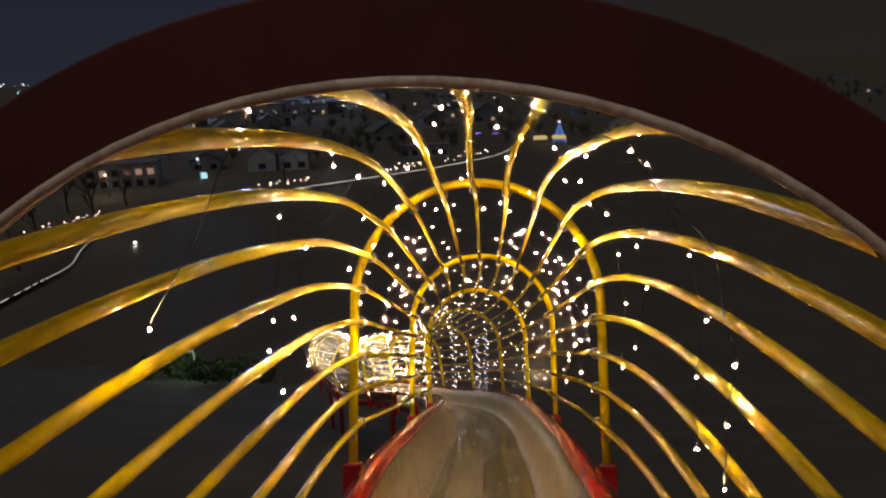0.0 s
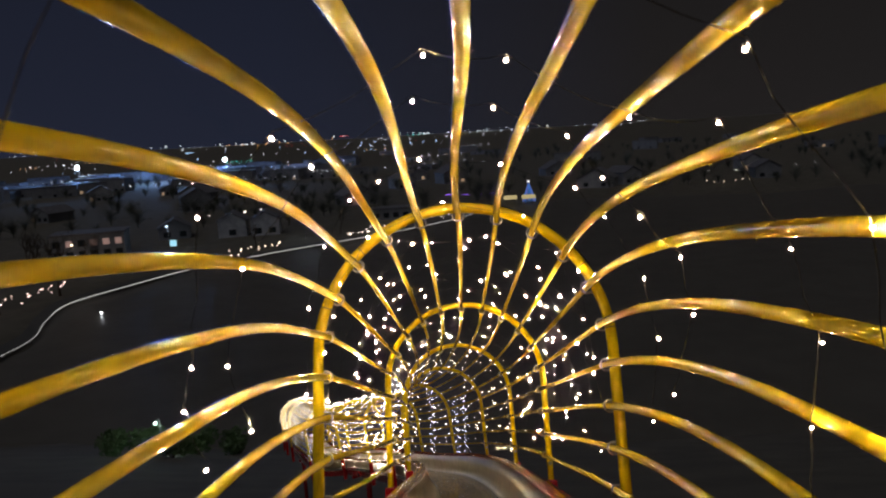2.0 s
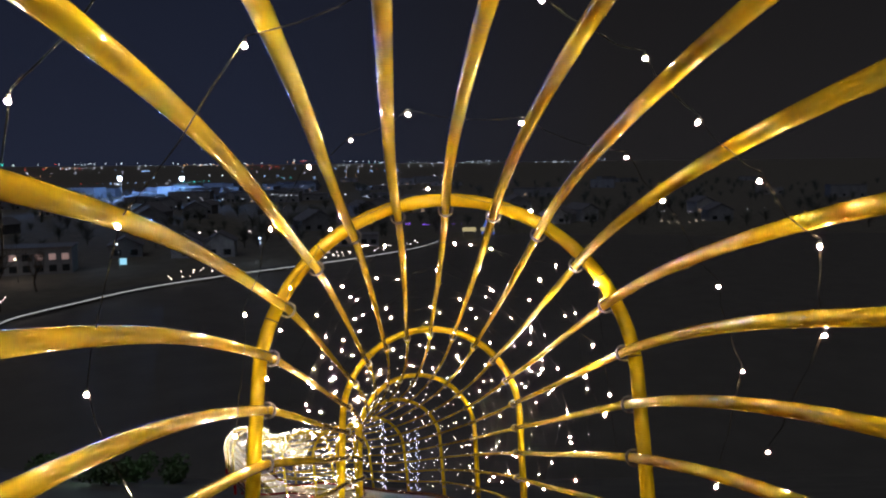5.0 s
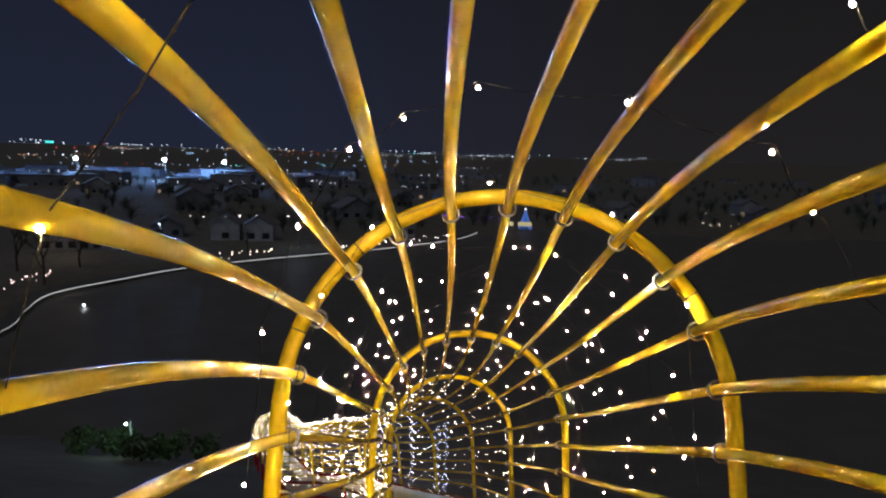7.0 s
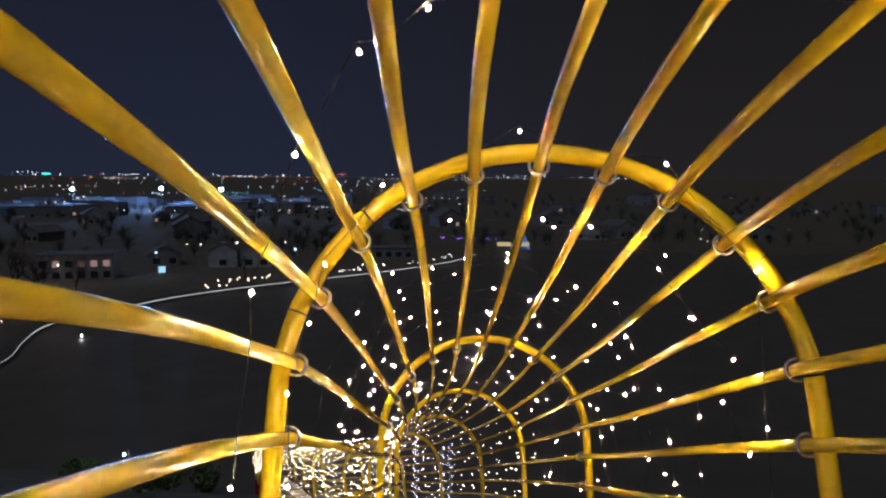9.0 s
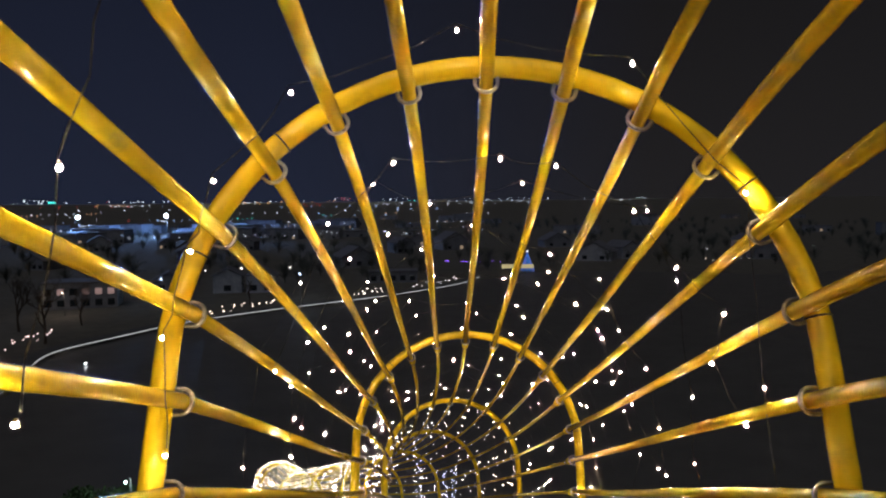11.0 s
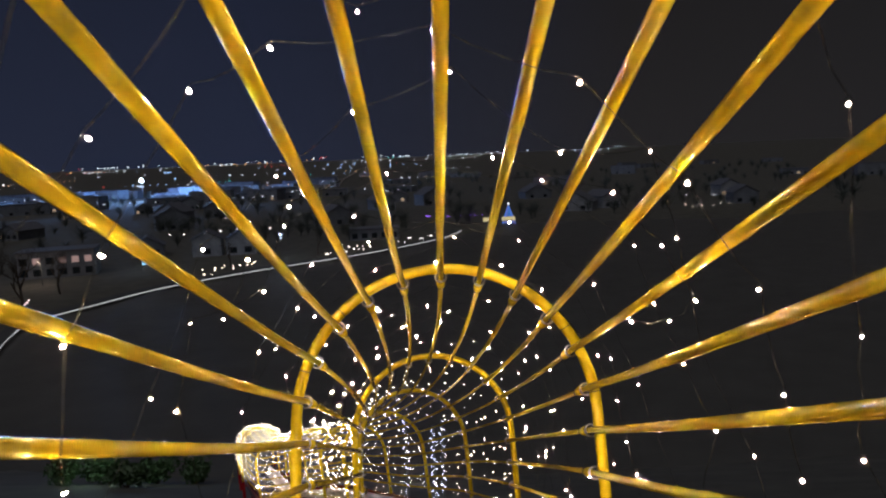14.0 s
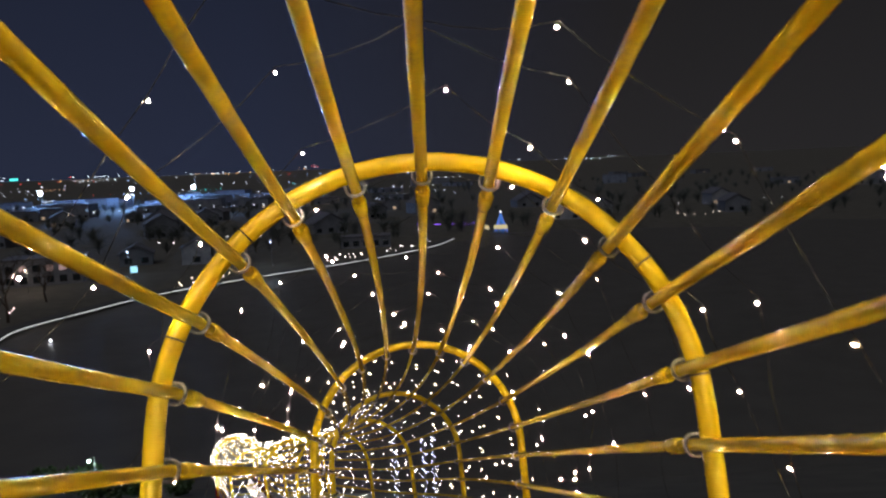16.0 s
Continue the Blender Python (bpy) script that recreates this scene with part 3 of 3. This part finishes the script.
def building(name, label, w, d, h, wall, gable, rows, cols, lit, turn, x, y, z=0.5, lamp=WINDOW_LIT):
    """A building with walls, roof, and framed windows on the side towards the pond."""
    b = tagged(new(name), label, "house" if gable else "building", "houses of the town")
    m = pose(x, y, z, 0, 0, turn)
    b.matrix_basis = m
    part("wall", bevelled(-w / 2, -d / 2, -1, w / 2, d / 2, h, 0.05), wall, b)
    if gable:
        e, r = 0.5, w * 0.28
        v = [(-w / 2 - e, -d / 2 - e, h - 0.2), (w / 2 + e, -d / 2 - e, h - 0.2), (0, -d / 2 - e, h + r), (-w / 2 - e, d / 2 + e, h - 0.2), (w / 2 + e, d / 2 + e, h - 0.2), (0, d / 2 + e, h + r)]
        v += [(p[0], p[1], p[2] + 0.22) for p in v]
        f = [(0, 3, 5, 2), (1, 2, 5, 4), (6, 8, 11, 9), (7, 10, 11, 8), (0, 2, 8, 6), (2, 1, 7, 8), (3, 9, 11, 5), (5, 11, 10, 4), (0, 6, 9, 3), (1, 4, 10, 7)]
        piece("roof", mesh_of("roof", v, f, ROOF), b)
        g = [(-w / 2, -d / 2, h - 0.1), (w / 2, -d / 2, h - 0.1), (0, -d / 2, h + r - 0.25), (-w / 2, -d / 2 + 0.2, h - 0.1), (w / 2, -d / 2 + 0.2, h - 0.1), (0, -d / 2 + 0.2, h + r - 0.25)]
        piece("gable", mesh_of("gable", g, [(0, 1, 2), (3, 5, 4), (0, 2, 5, 3), (1, 4, 5, 2), (0, 3, 4, 1)], wall), b)
    else:
        part("roof", bevelled(-w / 2 - 0.3, -d / 2 - 0.3, h, w / 2 + 0.3, d / 2 + 0.3, h + 0.4, 0.08), ROOF, b)
    for i in range(rows):
        for k in range(cols):
            cx, cz = -w / 2 + w * (k + 0.5) / cols, 1.0 + (h - 1.0) * i / rows
            ww, wh = min(1.7, w / cols * 0.55), min(1.4, (h - 1) / rows * 0.6)
            fr = part("window", bevelled(cx - ww / 2 - 0.1, -d / 2 - 0.06, cz - 0.1, cx + ww / 2 + 0.1, -d / 2 + 0.02, cz + wh + 0.1, 0.02), ROOF, b)
            part("pane", bevelled(cx - ww / 2, -d / 2 - 0.09, cz, cx + ww / 2, -d / 2 - 0.05, cz + wh, 0.01), lamp if (i, k) in lit else GLASS, fr)


building("house", "pale two-storey gabled house beyond the pond", 7.2, 7, 4.8, PLASTER, True, 1, 1, (), 12, -63, 191)
building("house", "pale two-storey gabled house with a wide porch", 7.4, 7, 4.6, PLASTER, True, 1, 2, (), 10, -54.5, 192)
building("house", "small dark house with a hipped roof", 8, 8, 3.4, GREYWALL, True, 1, 2, (), 20, -80, 194)
building("shop_building", "long low building with pink lit upper windows", 15.5, 9, 6.0, GREYWALL, False, 2, 6, ((1, 3), (1, 4), (1, 5), (1, 1)), 18, -88, 165, lamp=WINDOW_PINK)
building("pavilion", "low flat-roofed waterside pavilion", 14, 7, 3.4, GREYWALL, False, 1, 5, (), 6, -22, 214)
sign = tagged(new("lit_sign"), "small square glowing pale blue sign box on a post", "sign")
part("panel", bevelled(-74.3, 176, 0.9, -72.7, 176.3, 2.4, 0.04), WINDOW_BLUE, sign, "glowing pale blue panel")
part("post", bevelled(-73.6, 176.1, 0, -73.4, 176.25, 0.95, 0.02), POLE, sign)
for x in (11, 17):
    tent = tagged(new("lit_stall"), "low stall with a glowing cream canopy beyond the pond", "stall", "stalls beyond the pond")
    part("canopy", bevelled(x, 239, 2.2, x + 4.4, 241, 3.4, 0.2), glow("cream canopy", (1.0, 0.85, 0.45), 0.4), tent, "glowing cream canopy")
    for px in (x + 0.2, x + 4.1):
        part("leg", bevelled(px, 239.2, 0, px + 0.12, 239.4, 2.3, 0.01), POLE, tent)
for i in range(110):
    d = math.exp(rt.uniform(math.log(215), math.log(1150))) if i < 46 else rt.uniform(480, 760)
    a = radians((rt.uniform(-40, 14) if i < 38 else rt.uniform(14, 30)) if i < 46 else rt.uniform(-36, -8))
    x, y = d * math.sin(a), d * math.cos(a)
    if beyond_bank(x, y) < 12 or (-100 < x < -36 and y < 225):
        continue
    big = d > 460
    w = rt.uniform(14, 36) if big else rt.uniform(8, 15)
    h = rt.uniform(4, 9) if big else rt.uniform(3.4, 6.5)
    n = rt.randint(2, 4)
    building("warehouse" if big else "house", "pale flat-roofed works building in the far town" if big else "dark gabled town house", w, rt.uniform(8, 14), h, GREYWALL if big else rt.choice((GREYWALL, PLASTER)), not big, 1, n,
             ((0, rt.randint(0, n - 1)),) if rt.random() < 0.35 else (), rt.uniform(-25, 35), x, y)


def street_lamp(x, y, h, colour, watts, size, strength=6.0, label="slim lamp post added to light the house fronts"):
    s = tagged(new("street_lamp"), label, "lamp", "lamps round the pond")
    z = max(land(x, y), 0) - 0.2
    piece("post", mesh_of("post", *pipe([(x, y, z), (x, y, z + h)], [0.06, 0.04], 8), POLE, True), s)
    piece("arm", mesh_of("arm", *pipe([(x, y, z + h), (x, y - 0.3, z + h + 0.15), (x, y - 0.6, z + h + 0.1)], 0.03, 6), POLE, True), s)
    piece("lamp", mesh_of("lamp_head", *ball((x, y - 0.6, z + h), size, 5, 8), glow("street lamp", colour, strength), True), s, "glowing lamp")
    if watts:
        lamp = bpy.data.lights.new("street", "POINT")
        lamp.energy, lamp.color, lamp.shadow_soft_size = watts, colour, 0.15
        new("street", lamp).location = (x, y - 0.6, z + h - size - 0.2)


# the first three are added to brighten the house and shop fronts
street_lamp(-41, 178, 6, (0.55, 0.74, 1.0), 260, 0.22)
street_lamp(-71, 168, 6, (0.5, 0.7, 1.0), 200, 0.18)
street_lamp(-84, 150, 5, (1.0, 0.8, 0.62), 260, 0.18)
street_lamp(-56.4, 106.6, 0.7, (0.85, 0.92, 1.0), 30, 0.16, 6.0, "short post with a small glowing white ball on the pond")
street_lamp(-20, 43, 2.6, (0.6, 0.95, 0.8), 60, 0.09, 8.0, "short post with a small cold white lamp on the hillside")

# strings of lamps in the trees along the bank
def lamp_group(label, colour, x0, y0, x1, y1, n, h, r):
    spots = []
    for i in range(n):
        f = (i + rt.uniform(-0.3, 0.3)) / n
        spots.append(((x0 + (x1 - x0) * f + rt.uniform(-0.6, 0.6), y0 + (y1 - y0) * f + rt.uniform(-0.6, 0.6), h + rt.uniform(-0.5, 0.8)), r * rt.uniform(0.7, 1.2)))
    town_lights("shore_lamps", label, colour, 3.0, spots)


lamp_group("row of small warm lamps strung along the bank", (1.0, 0.84, 0.66), -53.5, 150, -43, 166, 16, 1.6, 0.15)
lamp_group("cluster of small white lamps on the bank", (1.0, 0.9, 0.8), -30, 174, -19.5, 189, 18, 1.8, 0.17)
lamp_group("cluster of small pinkish lamps strung in bare trees", (1.0, 0.74, 0.7), -73, 98, -69, 121, 26, 2.4, 0.11)
lamp_group("row of small white lamps by the pavilion", (0.95, 0.92, 0.9), -15, 196, -2, 216, 11, 1.4, 0.16)
lamp_group("row of white street lamps behind the houses", (1.0, 0.9, 0.85), -85, 225, -52, 232, 7, 3.5, 0.3)
lamp_group("far lamps on the wooded bank", (1.0, 0.86, 0.6), 84, 262, 104, 268, 6, 2.5, 0.16)
lamp_group("far lamps beyond the woods", (0.85, 0.95, 0.9), 100, 310, 165, 330, 6, 3.0, 0.16)

# the lit edging of the path round the pond
edge = tagged(new("path_edging"), "line of white light along the edge of the pond path", "lights")
pts = [Vector((x, y, 0.75)) for x, y in BANK[1:12]]
LINE = glow("white light line", (0.92, 0.95, 1.0), 0.5)
smooth = []
for i in range(len(pts) - 1):
    p0, p1, p2, p3 = pts[max(i - 1, 0)], pts[i], pts[i + 1], pts[min(i + 2, len(pts) - 1)]
    for k in range(10):
        t = k / 10
        smooth.append(0.5 * (2 * p1 + (p2 - p0) * t + (2 * p0 - 5 * p1 + 4 * p2 - p3) * t * t + (3 * p1 - p0 - 3 * p2 + p3) * t**3))
for i in range(len(smooth) - 1):
    a, b = smooth[i], smooth[i + 1]
    gap = 0.6 if a.y < 105 else (0.85 if a.y < 125 else 1.0)
    piece("light_strip", mesh_of("light_strip", *pipe([a, a.lerp(b, gap)], 0.055 if a.y < 105 else 0.085, 6), LINE), edge)
pv = []
for p in smooth:
    pv += [(p.x - 0.2, p.y + 0.1, 0.66), (p.x - 2.6, p.y + 1.6, 0.98)]
pv = [(x, y, max(z, land(x, y) + 0.03)) for x, y, z in pv]
path = piece("path", mesh_of("path", pv, [(2 * i, 2 * i + 2, 2 * i + 3, 2 * i + 1) for i in range(len(smooth) - 1)], ASPHALT))
tagged(path, "asphalt path round the pond", "path", kind="structure")

# the lit cone of a festive tree
tree_light = tagged(new("festive_light_cone"), "tall cone of blue and white festive lamps", "light display")
for k in range(14):
    w = 2 * math.pi * k / 14
    col = glow("cone lamps", (0.06, 0.3, 1.0) if k % 4 else (0.3, 0.28, 1.0), 0.42)
    spots = [ball((19.8 + 2.3 * (1 - i / 26) * math.cos(w + i * 0.02), 246 + 2.6 * (1 - i / 26) * math.sin(w + i * 0.02), 0.8 + 6.2 * i / 26), 0.15, 3, 5) for i in range(26)]
    tagged(piece("lamp_strand", mesh_of("lamp_strand", *join(spots), col), tree_light, "strand of blue lamps"), kind="stuff")
piece("pole", mesh_of("pole", *pipe([(19.8, 246, 0), (19.8, 246, 7.2)], 0.1, 8), POLE), tree_light)
piece("star", mesh_of("star", *ball((19.8, 246, 7.3), 0.35, 4, 6), glow("star", (0.9, 0.92, 1.0), 1.5)), tree_light, "glowing white star")


# ---- trees ----
def limbs(base, way, length, thick, depth, gen, out):
    end = base + way * length
    mid = base.lerp(end, 0.5) + Vector((gen.uniform(-1, 1), gen.uniform(-1, 1), gen.uniform(-0.3, 0.6))) * length * 0.08
    out.append(pipe([base, mid, end], [thick, thick * 0.8, thick * 0.6], 5 if depth > 1 else 3))
    if depth == 0:
        return
    for i in range(gen.randint(2, 4)):
        turn = Vector((gen.uniform(-1, 1), gen.uniform(-1, 1), gen.uniform(-0.1, 0.9)))
        start = base.lerp(end, gen.uniform(0.55, 1.0))
        limbs(start, (way * 0.8 + turn * 0.75).normalized(), length * gen.uniform(0.55, 0.78), thick * 0.55, depth - 1, gen, out)


def bare_tree(x, y, h, seed):
    gen = random.Random(seed)
    out = []
    base = Vector((x, y, land(x, y) - 0.2))
    limbs(base, Vector((gen.uniform(-0.1, 0.1), 0, 1)).normalized(), h * 0.36, h * 0.022, 5, gen, out)
    t = tagged(new("bare_tree"), "leafless winter tree on the bank of the pond", "tree", "bare trees")
    piece("trunk", mesh_of("trunk", *out[0], BARK), t)
    tagged(piece("branch_tangle", mesh_of("branch_tangle", *join(out[1:]), BARK), t), kind="stuff")


for i, (x, y, h) in enumerate(((-70, 119, 13), (-74, 138, 10), (-72, 106, 9), (-76, 112, 10), (-50, 166, 8), (-63, 88, 8), (-33, 182, 7), (-82, 131, 12))):
    bare_tree(x, y, h, 40 + i)


def leaves(cx, cy, cz, rx, rz, n, size, gen):
    v, f = [], []
    for _ in range(n):
        while True:
            p = Vector((gen.uniform(-1, 1), gen.uniform(-1, 1), gen.uniform(-1, 1)))
            if 0.3 < p.length < 1:
                break
        p = Vector((cx + p.x * rx, cy + p.y * rx, cz + p.z * rz))
        a = Vector((gen.uniform(-1, 1), gen.uniform(-1, 1), gen.uniform(-1, 1))).normalized() * size * gen.uniform(0.6, 1.3)
        b = a.orthogonal().normalized() * size * 0.45
        o = len(v)
        v += [p - a, p + b, p + a, p - b]
        f.append((o, o + 1, o + 2, o + 3))
    return v, f


def shrub(x, y, w, h, seed):
    gen = random.Random(seed)
    z = land(x, y)
    s = tagged(new("shrub"), "evergreen shrub on the dark hillside", "shrub", "shrubs on the hillside")
    stems = [pipe([(x, y, z - 0.1), (x + gen.uniform(-0.5, 0.5) * w, y + gen.uniform(-0.5, 0.5) * w, z + h * 0.7)], [0.05, 0.02], 5) for _ in range(5)]
    piece("stems", mesh_of("stems", *join(stems), BARK), s)
    blobs = [leaves(x + gen.uniform(-0.6, 0.6) * w, y + gen.uniform(-0.6, 0.6) * w, z + h * gen.uniform(0.45, 0.75), w * 0.5, h * 0.4, 170, 0.16, gen) for _ in range(6)]
    tagged(piece("foliage", mesh_of("foliage", *join(blobs), LEAF), s), kind="stuff")


for i, (x, y, w, h) in enumerate(((-21.5, 45, 1.6, 2.0), (-19.0, 46, 1.3, 1.7), (-17.0, 47, 1.4, 1.6), (-23.5, 43.5, 1.5, 1.5), (-18.5, 41, 1.2, 1.3))):
    shrub(x, y, w, h, 70 + i)

# dark woods between the houses and on the far banks: bare crowns of thin twigs
gen = random.Random(3)
clumps = []
for i in range(480):
    d = math.exp(gen.uniform(math.log(205), math.log(900)))
    a = radians(gen.uniform(-42, 34))
    x, y = d * math.sin(a), d * math.cos(a)
    if beyond_bank(x, y) < 14 or (-105 < x < -36 and 130 < y < 205):
        continue
    w = gen.uniform(2.2, 4.8) * (1 + d / 2400)
    base = Vector((x, y, 0.3))
    twigs = [pipe([base, base + Vector((0, 0, w * 0.8))], [0.05 * w, 0.03 * w], 5)]
    for _ in range(78):
        way = Vector((gen.uniform(-1, 1), gen.uniform(-1, 1), gen.uniform(0.1, 1.3))).normalized()
        foot = base + Vector((0, 0, w * gen.uniform(0.3, 0.9)))
        tip = foot + way * w * gen.uniform(0.5, 1.1)
        twigs.append(pipe([foot, foot.lerp(tip, 0.5) + Vector((0, 0, 0.08 * w)), tip], [0.014 * w, 0.01 * w, 0.005 * w], 3, caps=False))
    clumps.append(join(twigs))
tagged(piece("woods", mesh_of("woods", *join(clumps), DARKLEAF)), "bare winter trees between the houses", "trees", kind="stuff")
